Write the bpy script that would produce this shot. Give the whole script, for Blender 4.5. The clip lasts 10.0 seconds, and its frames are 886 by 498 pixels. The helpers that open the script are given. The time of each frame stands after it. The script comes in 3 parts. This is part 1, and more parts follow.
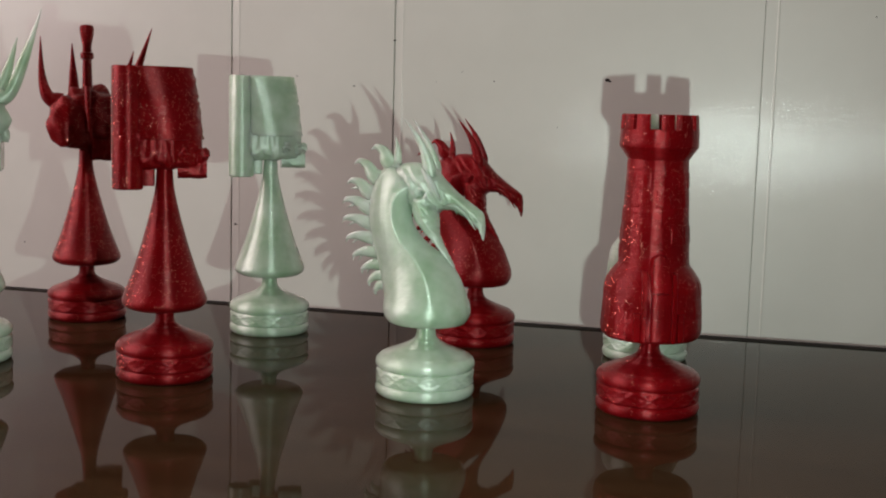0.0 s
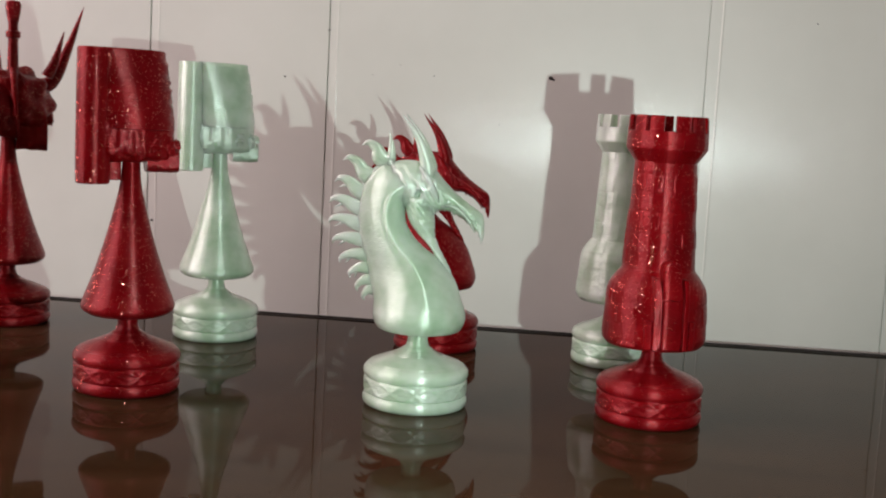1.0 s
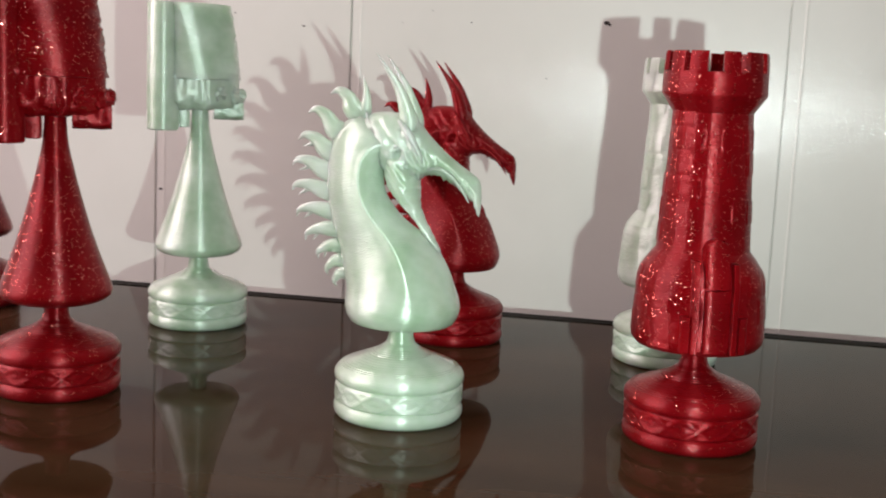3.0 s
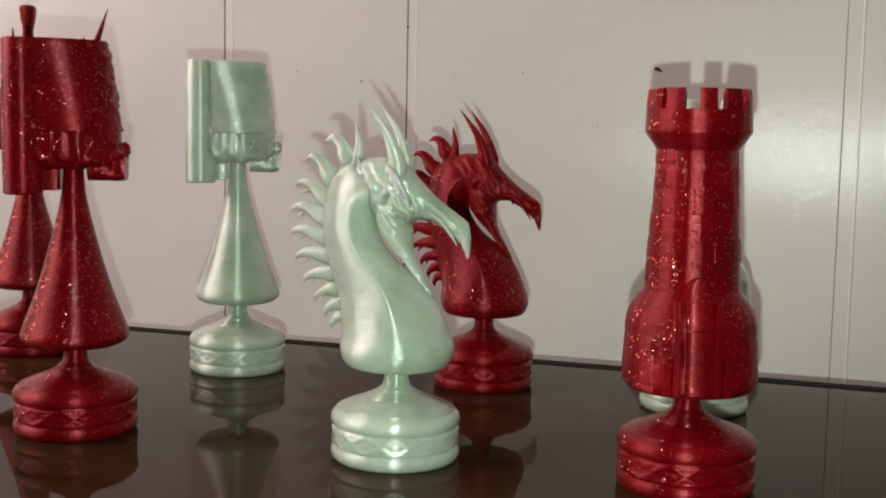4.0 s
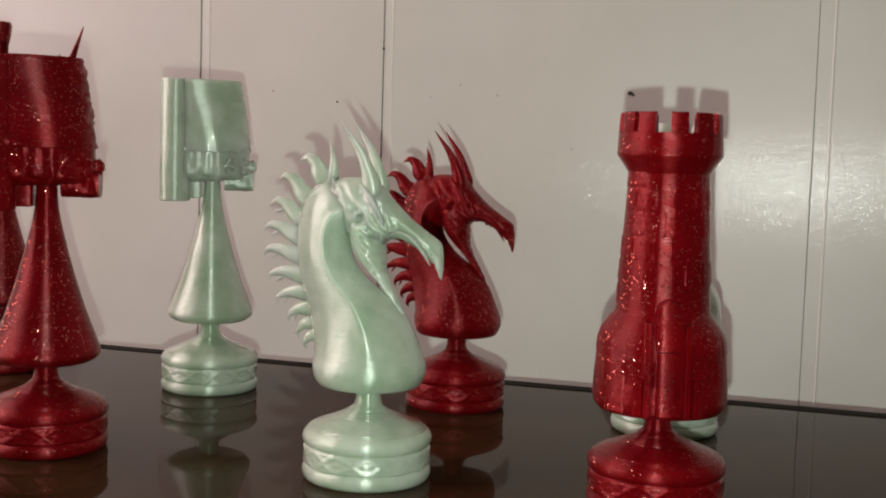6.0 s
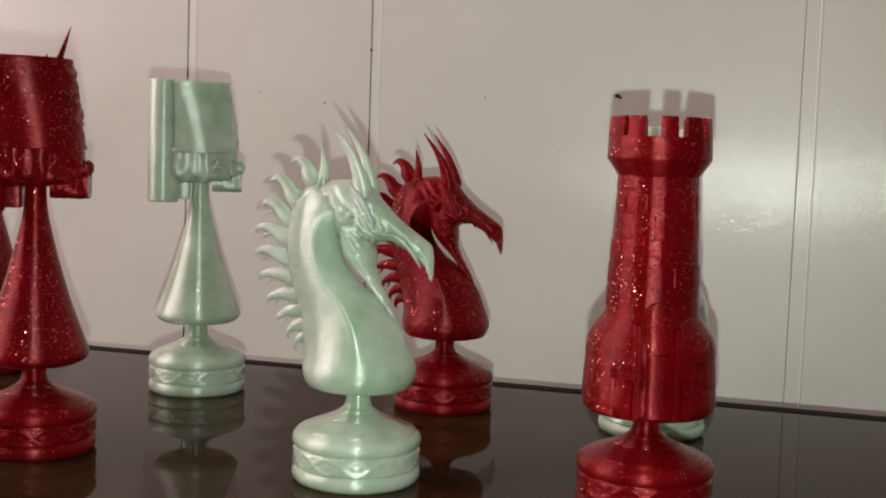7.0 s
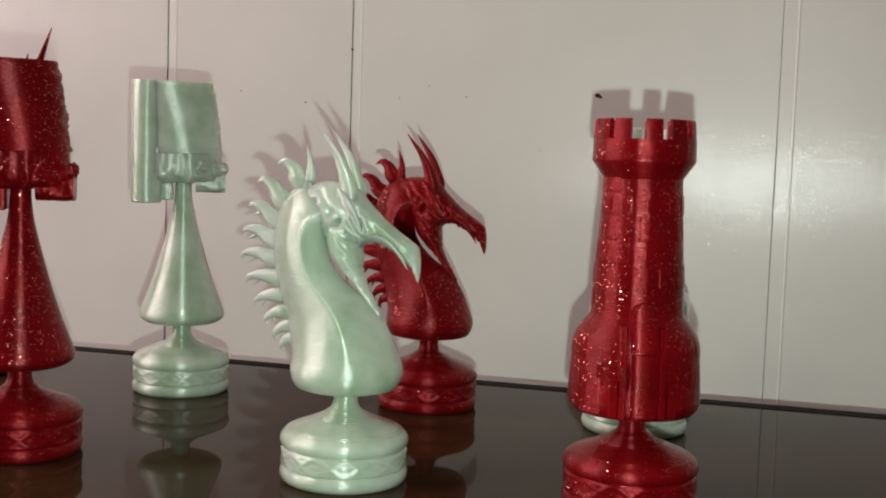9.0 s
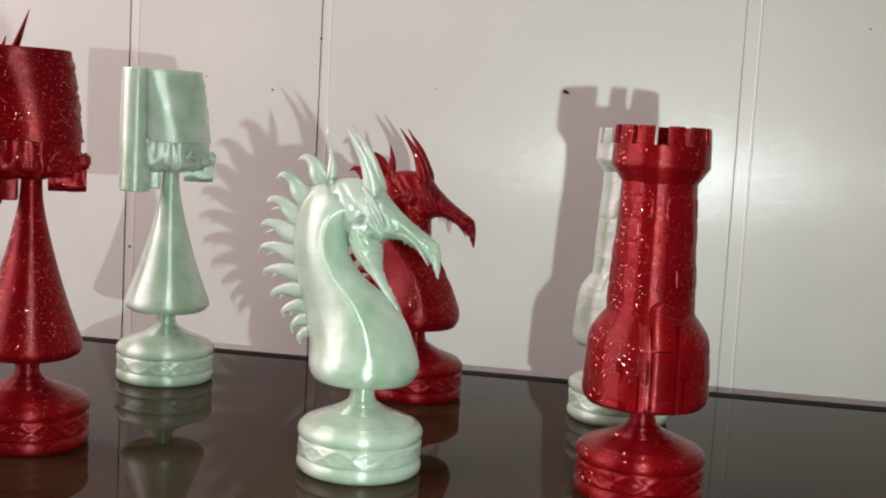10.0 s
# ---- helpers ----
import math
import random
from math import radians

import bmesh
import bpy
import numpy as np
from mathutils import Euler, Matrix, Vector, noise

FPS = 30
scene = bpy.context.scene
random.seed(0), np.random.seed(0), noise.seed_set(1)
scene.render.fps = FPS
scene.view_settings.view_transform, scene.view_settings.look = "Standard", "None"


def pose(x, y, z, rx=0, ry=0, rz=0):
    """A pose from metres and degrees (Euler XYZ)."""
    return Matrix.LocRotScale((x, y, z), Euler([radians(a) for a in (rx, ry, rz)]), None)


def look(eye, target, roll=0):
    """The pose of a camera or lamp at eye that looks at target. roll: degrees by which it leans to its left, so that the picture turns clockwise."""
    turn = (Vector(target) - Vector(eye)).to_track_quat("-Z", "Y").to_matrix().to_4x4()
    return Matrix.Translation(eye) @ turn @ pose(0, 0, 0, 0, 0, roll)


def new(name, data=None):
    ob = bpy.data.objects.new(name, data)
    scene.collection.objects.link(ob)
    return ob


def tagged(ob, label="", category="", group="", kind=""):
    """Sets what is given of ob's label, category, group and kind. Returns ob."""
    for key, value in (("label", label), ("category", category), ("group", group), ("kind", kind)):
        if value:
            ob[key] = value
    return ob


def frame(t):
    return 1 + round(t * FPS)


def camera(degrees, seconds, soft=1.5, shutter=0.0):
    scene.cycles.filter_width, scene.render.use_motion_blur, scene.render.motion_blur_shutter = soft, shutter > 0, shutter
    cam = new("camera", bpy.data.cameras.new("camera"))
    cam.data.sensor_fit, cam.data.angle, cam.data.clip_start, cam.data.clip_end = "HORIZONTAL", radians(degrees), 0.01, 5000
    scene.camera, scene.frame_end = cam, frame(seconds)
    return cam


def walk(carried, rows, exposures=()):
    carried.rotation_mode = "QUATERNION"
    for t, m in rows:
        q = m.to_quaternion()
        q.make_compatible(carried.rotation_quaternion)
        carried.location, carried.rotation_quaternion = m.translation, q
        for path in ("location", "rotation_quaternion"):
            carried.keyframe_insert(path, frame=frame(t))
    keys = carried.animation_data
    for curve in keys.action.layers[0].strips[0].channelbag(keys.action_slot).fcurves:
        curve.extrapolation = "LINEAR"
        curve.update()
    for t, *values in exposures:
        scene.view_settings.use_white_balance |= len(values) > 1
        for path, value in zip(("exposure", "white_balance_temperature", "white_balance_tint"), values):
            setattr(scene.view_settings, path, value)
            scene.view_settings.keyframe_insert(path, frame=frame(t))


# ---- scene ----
cam = camera(42.11, 10.0, soft=2.0, shutter=0.4)
# seconds, eye (metres), turn (degrees)
PATH = [
    (0, 0.0193, 0.0440, 0.1018, 83.15, -1.49, 14.09),
    (0.5, -0.0076, 0.0480, 0.0980, 83.61, -2.50, 10.58),
    (1, -0.0405, 0.0554, 0.0998, 83.22, -3.00, 5.80),
    (1.5, -0.0676, 0.0805, 0.0971, 82.92, -4.25, 1.88),
    (2, -0.0768, 0.1155, 0.0934, 82.30, -4.75, 0.12),
    (2.2, -0.0710, 0.1238, 0.0915, 81.94, -4.60, 0.70),
    (3.3, 0.0049, 0.1429, 0.0934, 81.80, -1.99, 15.67),
    (3.5, 0.0145, 0.1473, 0.0905, 82.76, -1.82, 17.47),
    (4, 0.0261, 0.1445, 0.0904, 84.23, -1.06, 18.36),
    (4.5, 0.0268, 0.1426, 0.0898, 85.05, -1.23, 18.00),
    (5, 0.0270, 0.1423, 0.0902, 85.27, -1.26, 17.67),
    (5.5, 0.0275, 0.1436, 0.0899, 85.33, -1.52, 17.55),
    (7, 0.0252, 0.1416, 0.0907, 85.38, -1.95, 16.30),
    (7.5, 0.0257, 0.1434, 0.0908, 85.42, -2.07, 16.22),
    (8, 0.0248, 0.1414, 0.0909, 85.40, -2.11, 15.74),
    (8.5, 0.0243, 0.1407, 0.0912, 85.37, -1.97, 15.45),
    (9, 0.0226, 0.1387, 0.0924, 85.19, -1.85, 15.03),
    (9.5, 0.0113, 0.1348, 0.0925, 85.18, -2.48, 13.29),
    (10, -0.0108, 0.1231, 0.0967, 84.38, -3.15, 9.69),
]
EXPOSURES = [(0.0, -0.56, 6250, 6), (1.0, -0.13, 6130, 8), (2.0, 0.38, 6080, 11), (3.5, -0.11, 6150, 9), (4.5, -0.5, 6700, 11), (5.5, -0.52, 6650, 12), (8.0, -0.41, 6450, 10), (9.0, -0.37, 6400, 10), (10.0, 0.02, 6100, 10)]
walk(cam, [(t, pose(x, y, z, rx, ry, rz)) for t, x, y, z, rx, ry, rz in PATH], EXPOSURES)

# ---- light ----
WALL_Y = 0.6632
TABLE_Y = 0.5907
FLOOR_Z, CEILING_Z = -0.75, 1.70

world = bpy.data.worlds.new("room_air")
scene.world = world
world.use_nodes = True
world.node_tree.nodes["Background"].inputs[0].default_value = (0.9, 0.85, 0.8, 1)
world.node_tree.nodes["Background"].inputs[1].default_value = 0.02


def area_lamp(name, place, size, power, colour, shape="SQUARE"):
    lamp = bpy.data.lights.new(name, "AREA")
    lamp.shape, lamp.size, lamp.energy, lamp.color = shape, size, power, colour
    ob = new(name, lamp)
    ob.matrix_world = place
    return ob


# the small white lamp beside the lens, and the warm shaded lamp of the room
area_lamp("phone_light", look((0.0246, 0.1420, 0.0765), (-0.11, 0.66, 0.085)), 0.003, 0.98, (0.87, 1.0, 0.90), "DISK")
area_lamp("room_light", look((-1.10, 0.05, 0.60), (-0.34, 0.62, 0.06)), 0.9, 18.0, (1.0, 0.79, 0.79))


# ---- materials ----
def material(name):
    m = bpy.data.materials.new(name)
    m.use_nodes = True
    nodes, links = m.node_tree.nodes, m.node_tree.links
    return m, nodes, links, nodes["Principled BSDF"]


def add(nodes, kind, **values):
    n = nodes.new(kind)
    for key, value in values.items():
        if key in n.inputs:
            n.inputs[key].default_value = value
    return n


def ramp(nodes, links, source, low, high, at=(0.3, 0.7)):
    r = nodes.new("ShaderNodeValToRGB")
    r.color_ramp.elements[0].position, r.color_ramp.elements[1].position = at
    r.color_ramp.elements[0].color, r.color_ramp.elements[1].color = (*low, 1), (*high, 1)
    links.new(source, r.inputs[0])
    return r


def layer_bump(nodes, links, coords, pitch, depth):
    """Fine printed layers, stacked upwards, with an uneven hand."""
    sep = nodes.new("ShaderNodeSeparateXYZ")
    links.new(coords, sep.inputs[0])
    wobble = add(nodes, "ShaderNodeTexNoise", Scale=260.0, Detail=3.0)
    links.new(coords, wobble.inputs["Vector"])
    turn = add(nodes, "ShaderNodeMath")
    turn.operation = "MULTIPLY_ADD"
    links.new(sep.outputs[2], turn.inputs[0])
    turn.inputs[1].default_value = 2 * math.pi / pitch
    stretch = nodes.new("ShaderNodeMapping")
    stretch.inputs["Scale"].default_value = (0.25, 0.25, 1.0)
    links.new(coords, stretch.inputs["Vector"])
    links.new(wobble.outputs[0], turn.inputs[2])
    wave = nodes.new("ShaderNodeMath")
    wave.operation = "SINE"
    links.new(turn.outputs[0], wave.inputs[0])
    lumps = add(nodes, "ShaderNodeTexNoise", Scale=700.0, Detail=4.0, Roughness=0.65)
    links.new(stretch.outputs[0], lumps.inputs["Vector"])
    both = nodes.new("ShaderNodeMath")
    both.operation = "MULTIPLY_ADD"
    links.new(lumps.outputs[0], both.inputs[0])
    both.inputs[1].default_value = 10.0
    links.new(wave.outputs[0], both.inputs[2])
    bump = add(nodes, "ShaderNodeBump", Strength=1.0, Distance=depth)
    links.new(both.outputs[0], bump.inputs["Height"])
    return bump


def silk(nodes, links, b, amount):
    """Printed layers draw each highlight out upwards."""
    b.inputs["Anisotropic"].default_value = amount
    b.inputs["Anisotropic Rotation"].default_value = 0.25
    round_z = nodes.new("ShaderNodeTangent")
    round_z.direction_type, round_z.axis = "RADIAL", "Z"
    links.new(round_z.outputs[0], b.inputs["Tangent"])


def pearl_plastic():
    m, nodes, links, b = material("pearl_white_plastic")
    where = nodes.new("ShaderNodeTexCoord").outputs["Object"]
    cloud = add(nodes, "ShaderNodeTexNoise", Scale=62.0, Detail=3.0, Roughness=0.6)
    links.new(where, cloud.inputs["Vector"])
    tint = ramp(nodes, links, cloud.outputs[0], (0.36, 0.48, 0.33), (0.585, 0.665, 0.56), (0.34, 0.66))
    links.new(tint.outputs[0], b.inputs["Base Color"])
    silk(nodes, links, b, 0.93)
    b.inputs["Metallic"].default_value = 0.10
    b.inputs["Roughness"].default_value = 0.31
    b.inputs["Specular IOR Level"].default_value = 0.85
    b.inputs["Subsurface Weight"].default_value = 0.9
    b.inputs["Subsurface Radius"].default_value = (0.9, 1.0, 0.85)
    b.inputs["Subsurface Scale"].default_value = 0.008
    b.inputs["Coat Weight"].default_value = 0.9
    b.inputs["Coat Roughness"].default_value = 0.06
    relief = layer_bump(nodes, links, where, 0.0004, 0.000018)
    links.new(relief.outputs[0], b.inputs["Normal"])
    links.new(relief.outputs[0], b.inputs["Coat Normal"])
    return m


def glitter_plastic():
    m, nodes, links, b = material("red_glitter_plastic")
    where = nodes.new("ShaderNodeTexCoord").outputs["Object"]
    cloud = add(nodes, "ShaderNodeTexNoise", Scale=70.0, Detail=3.0)
    links.new(where, cloud.inputs["Vector"])
    tint = ramp(nodes, links, cloud.outputs[0], (0.14, 0.001, 0.003), (0.235, 0.002, 0.005))
    flakes = add(nodes, "ShaderNodeTexVoronoi", Scale=2300.0)
    links.new(where, flakes.inputs["Vector"])
    split = nodes.new("ShaderNodeSeparateColor")
    links.new(flakes.outputs["Color"], split.inputs[0])
    near = nodes.new("ShaderNodeMath")
    near.operation = "LESS_THAN"
    links.new(flakes.outputs["Distance"], near.inputs[0])
    near.inputs[1].default_value = 0.38
    some = nodes.new("ShaderNodeMath")
    some.operation = "GREATER_THAN"
    links.new(split.outputs[0], some.inputs[0])
    some.inputs[1].default_value = 0.83
    flake = nodes.new("ShaderNodeMath")
    flake.operation = "MULTIPLY"
    links.new(near.outputs[0], flake.inputs[0])
    links.new(some.outputs[0], flake.inputs[1])
    mix = nodes.new("ShaderNodeMix")
    mix.data_type = "RGBA"
    links.new(flake.outputs[0], mix.inputs[0])
    links.new(tint.outputs[0], mix.inputs[6])
    mix.inputs[7].default_value = (1.0, 0.30, 0.25, 1)
    links.new(mix.outputs[2], b.inputs["Base Color"])
    for slot, dull, bright in (("Roughness", 0.37, 0.12), ("Metallic", 0.36, 1.0)):
        span = nodes.new("ShaderNodeMapRange")
        links.new(flake.outputs[0], span.inputs[0])
        span.inputs[3].default_value, span.inputs[4].default_value = dull, bright
        links.new(span.outputs[0], b.inputs[slot])
    # each flake lies at a slant of its own
    bump = layer_bump(nodes, links, where, 0.0004, 0.00002)
    off = nodes.new("ShaderNodeVectorMath")
    off.operation = "SUBTRACT"
    links.new(flakes.outputs["Color"], off.inputs[0])
    off.inputs[1].default_value = (0.5, 0.5, 0.5)
    lean = nodes.new("ShaderNodeVectorMath")
    lean.operation = "SCALE"
    links.new(off.outputs[0], lean.inputs[0])
    amount = nodes.new("ShaderNodeMath")
    amount.operation = "MULTIPLY"
    links.new(flake.outputs[0], amount.inputs[0])
    amount.inputs[1].default_value = 0.85
    links.new(amount.outputs[0], lean.inputs["Scale"])
    total = nodes.new("ShaderNodeVectorMath")
    total.operation = "ADD"
    links.new(bump.outputs[0], total.inputs[0])
    links.new(lean.outputs[0], total.inputs[1])
    unit = nodes.new("ShaderNodeVectorMath")
    unit.operation = "NORMALIZE"
    links.new(total.outputs[0], unit.inputs[0])
    links.new(unit.outputs[0], b.inputs["Normal"])
    links.new(bump.outputs[0], b.inputs["Coat Normal"])
    silk(nodes, links, b, 0.84)
    b.inputs["Specular IOR Level"].default_value = 0.15
    b.inputs["Subsurface Weight"].default_value = 0.35
    b.inputs["Subsurface Radius"].default_value = (1.0, 0.15, 0.12)
    b.inputs["Subsurface Scale"].default_value = 0.003
    b.inputs["Coat Weight"].default_value = 0.16
    b.inputs["Coat Roughness"].default_value = 0.14
    return m


def painted_panel():
    m, nodes, links, b = material("cream_painted_panel")
    where = nodes.new("ShaderNodeTexCoord").outputs["Object"]
    stain = add(nodes, "ShaderNodeTexNoise", Scale=7.0, Detail=5.0, Roughness=0.6)
    links.new(where, stain.inputs["Vector"])
    tint = ramp(nodes, links, stain.outputs[0], (0.66, 0.65, 0.585), (0.73, 0.72, 0.655), (0.35, 0.65))
    links.new(tint.outputs[0], b.inputs["Base Color"])
    b.inputs["Roughness"].default_value = 0.42
    b.inputs["Coat Weight"].default_value = 0.50
    b.inputs["Coat Roughness"].default_value = 0.10
    # brush marks that run mostly upright, over a faint swell of the board
    stretch = nodes.new("ShaderNodeMapping")
    stretch.inputs["Scale"].default_value = (1.0, 1.0, 0.26)
    stretch.inputs["Rotation"].default_value = (0, radians(10), 0)
    links.new(where, stretch.inputs["Vector"])
    strokes = add(nodes, "ShaderNodeTexNoise", Scale=1150.0, Detail=3.0, Roughness=0.6)
    links.new(stretch.outputs[0], strokes.inputs["Vector"])
    swell = add(nodes, "ShaderNodeTexNoise", Scale=28.0, Detail=2.0)
    links.new(where, swell.inputs["Vector"])
    fine = add(nodes, "ShaderNodeBump", Strength=1.0, Distance=0.00017)
    links.new(strokes.outputs[0], fine.inputs["Height"])
    broad = add(nodes, "ShaderNodeBump", Strength=1.0, Distance=0.00008)
    links.new(swell.outputs[0], broad.inputs["Height"])
    links.new(broad.outputs[0], fine.inputs["Normal"])
    links.new(broad.outputs[0], b.inputs["Normal"])
    links.new(fine.outputs[0], b.inputs["Coat Normal"])
    return m


def polished_wood():
    m, nodes, links, b = material("dark_polished_wood")
    where = nodes.new("ShaderNodeTexCoord").outputs["Object"]
    stretch = nodes.new("ShaderNodeMapping")
    stretch.inputs["Scale"].default_value = (0.15, 1.0, 1.0)
    links.new(where, stretch.inputs["Vector"])
    grain = add(nodes, "ShaderNodeTexNoise", Scale=60.0, Detail=6.0, Roughness=0.6)
    links.new(stretch.outputs[0], grain.inputs["Vector"])
    tint = ramp(nodes, links, grain.outputs[0], (0.026, 0.012, 0.005), (0.046, 0.023, 0.011))
    links.new(tint.outputs[0], b.inputs["Base Color"])
    smear = add(nodes, "ShaderNodeTexNoise", Scale=18.0, Detail=4.0)
    links.new(where, smear.inputs["Vector"])
    rough = nodes.new("ShaderNodeMapRange")
    links.new(smear.outputs[0], rough.inputs[0])
    rough.inputs[3].default_value, rough.inputs[4].default_value = 0.012, 0.05
    links.new(rough.outputs[0], b.inputs["Roughness"])
    b.inputs["IOR"].default_value = 1.128
    wave = add(nodes, "ShaderNodeTexNoise", Scale=24.0, Detail=2.0)
    links.new(where, wave.inputs["Vector"])
    bump = add(nodes, "ShaderNodeBump", Strength=1.0, Distance=0.00006)
    links.new(wave.outputs[0], bump.inputs["Height"])
    links.new(bump.outputs[0], b.inputs["Normal"])
    return m


def plain(name, low, high, rough, scale=6.0):
    m, nodes, links, b = material(name)
    where = nodes.new("ShaderNodeTexCoord").outputs["Object"]
    n = add(nodes, "ShaderNodeTexNoise", Scale=scale, Detail=5.0)
    links.new(where, n.inputs["Vector"])
    links.new(ramp(nodes, links, n.outputs[0], low, high).outputs[0], b.inputs["Base Color"])
    b.inputs["Roughness"].default_value = rough
    return m


PEARL, RED = pearl_plastic(), glitter_plastic()
PANEL, WOOD = painted_panel(), polished_wood()
GAP = plain("dark_groove", (0.10, 0.09, 0.075), (0.15, 0.13, 0.11), 0.9, 40)
DIRT = plain("dark_fleck", (0.02, 0.018, 0.015), (0.05, 0.04, 0.03), 0.8, 900)
STRIP_DARK = plain("matt_dark_strip", (0.008, 0.006, 0.004), (0.014, 0.010, 0.007), 0.7, 60)
STRIP_DARK.node_tree.nodes["Principled BSDF"].inputs["Specular IOR Level"].default_value = 0.1
PLASTER = plain("cream_plaster", (0.55, 0.51, 0.45), (0.63, 0.59, 0.52), 0.8)
BOARDS = plain("brown_floor", (0.16, 0.10, 0.06), (0.24, 0.16, 0.10), 0.5)
CEIL = plain("white_ceiling_paint", (0.70, 0.69, 0.66), (0.76, 0.75, 0.72), 0.85)

MM = 0.001


# ---- mesh helpers ----
def part(name, bm, mat, parent, label="", smooth=True, sharp=50):
    """One bmesh, in metres, as one mesh object under a thing or a part."""
    mesh = bpy.data.meshes.new(name)
    bmesh.ops.recalc_face_normals(bm, faces=bm.faces)
    if smooth:
        for f in bm.faces:
            f.smooth = True
        for e in bm.edges:
            if len(e.link_faces) == 2 and e.calc_face_angle(0) > radians(sharp):
                e.smooth = False
    bm.to_mesh(mesh)
    bm.free()
    mesh.materials.append(mat)
    ob = new(name, mesh)
    ob.parent = parent
    if label:
        ob["label"] = label
    return ob


def box(bm, x0, x1, y0, y1, z0, z1):
    v = [bm.verts.new((x, y, z)) for x in (x0, x1) for y in (y0, y1) for z in (z0, z1)]
    for a in ((0, 1, 3, 2), (4, 6, 7, 5), (0, 4, 5, 1), (2, 3, 7, 6), (0, 2, 6, 4), (1, 5, 7, 3)):
        bm.faces.new([v[i] for i in a])


def boxed(x0, x1, y0, y1, z0, z1, bevel=0.0):
    bm = bmesh.new()
    box(bm, x0, x1, y0, y1, z0, z1)
    if bevel:
        bmesh.ops.bevel(bm, geom=bm.edges[:], offset=bevel, segments=2, affect="EDGES", profile=0.5)
    return bm


def smoothed(points, steps):
    """A soft line through the points (Catmull-Rom), each a tuple of numbers."""
    p = [np.array(q, float) for q in points]
    p = [2 * p[0] - p[1], *p, 2 * p[-1] - p[-2]]
    out = []
    for i in range(1, len(p) - 2):
        for k in range(steps):
            u = k / steps
            out.append(0.5 * (2 * p[i] + (p[i + 1] - p[i - 1]) * u + (2 * p[i - 1] - 5 * p[i] + 4 * p[i + 1] - p[i + 2]) * u * u + (3 * p[i] - p[i - 1] - 3 * p[i + 1] + p[i + 2]) * u**3))
    out.append(p[-2])
    return [tuple(float(v) for v in q) for q in out]


def skin(rings, close=True):
    """A closed tube over rings of equally many places, in millimetres."""
    bm = bmesh.new()
    rows = [[bm.verts.new(Vector(q) * MM) for q in ring] for ring in rings]
    n = len(rows[0])
    for a, b in zip(rows, rows[1:]):
        for i in range(n):
            bm.faces.new((a[i], a[(i + 1) % n], b[(i + 1) % n], b[i]))
    if close:
        bm.faces.new(rows[0][::-1])
        bm.faces.new(rows[-1])
    return bm


def turned(profile, segments=96, relief=None):
    """A turned body from (radius, height) in millimetres; relief(angle, height) adds to the radius."""
    rings = []
    for r, z in profile:
        ring = []
        for i in range(segments):
            a = 2 * math.pi * i / segments
            q = r + (relief(a, z) if relief else 0.0)
            ring.append((q * math.cos(a), q * math.sin(a), z))
        rings.append(ring)
    return skin(rings)


def spine(points, radii, flat=1.0, sides=14, tilt=(0, 1, 0)):
    """A bent, tapering horn through points; flat: how thick it is across the direction tilt."""
    line = smoothed([(*p, r) for p, r in zip(points, radii)], 6)
    rings = []
    across = Vector(tilt)
    for i, q in enumerate(line):
        a, b = line[max(i - 1, 0)], line[min(i + 1, len(line) - 1)]
        ahead = (Vector(b[:3]) - Vector(a[:3])).normalized()
        side = (across - across.dot(ahead) * ahead).normalized()
        up = ahead.cross(side)
        c, r = Vector(q[:3]), max(q[3], 0.05)
        rings.append([c + r * (math.cos(w) * up + flat * math.sin(w) * side) for w in (2 * math.pi * k / sides for k in range(sides))])
    return skin(rings)


def ball(centre, radii, turn=None, rough=0.0, seed=1, rings=20, sides=28):
    """An ellipsoid with an uneven skin."""
    made = []
    turn = turn or Matrix.Identity(3)
    for i in range(1, rings):
        a = math.pi * i / rings
        ring = []
        for k in range(sides):
            w = 2 * math.pi * k / sides
            d = Vector((math.sin(a) * math.cos(w), math.sin(a) * math.sin(w), -math.cos(a)))
            s = 1 + rough * noise.noise(d * 2.3 + Vector((seed, 0, 0)))
            ring.append(Vector(centre) + turn @ Vector((d.x * radii[0] * s, d.y * radii[1] * s, d.z * radii[2] * s)))
        made.append(ring)
    return skin(made)


# ---- setting ----
floor = tagged(part("floor", boxed(-1.8, 1.5, -2.2, WALL_Y + 0.012, FLOOR_Z - 0.05, FLOOR_Z), BOARDS, None, smooth=False), "brown wooden floor of the room", "floor", kind="structure")
ceiling = tagged(part("ceiling", boxed(-1.8, 1.5, -2.2, WALL_Y + 0.012, CEILING_Z, CEILING_Z + 0.05), CEIL, None, smooth=False), "plain white painted ceiling", "ceiling", kind="structure")
for name, dims in (("wall_south", (-1.8, 1.5, -2.3, -2.2)), ("wall_west", (-1.9, -1.8, -2.3, WALL_Y + 0.1)), ("wall_east", (1.5, 1.6, -2.3, WALL_Y + 0.1))):
    tagged(part(name, boxed(*dims, FLOOR_Z - 0.05, CEILING_Z + 0.05), PLASTER, None, smooth=False), "plain cream plastered wall", "wall", kind="structure")

wall = tagged(part("wall_north", boxed(-1.8, 1.5, WALL_Y + 0.012, WALL_Y + 0.1, FLOOR_Z - 0.05, CEILING_Z + 0.05), GAP, None, smooth=False), "cream painted wall of upright grooved boards behind the table", "wall", kind="structure")

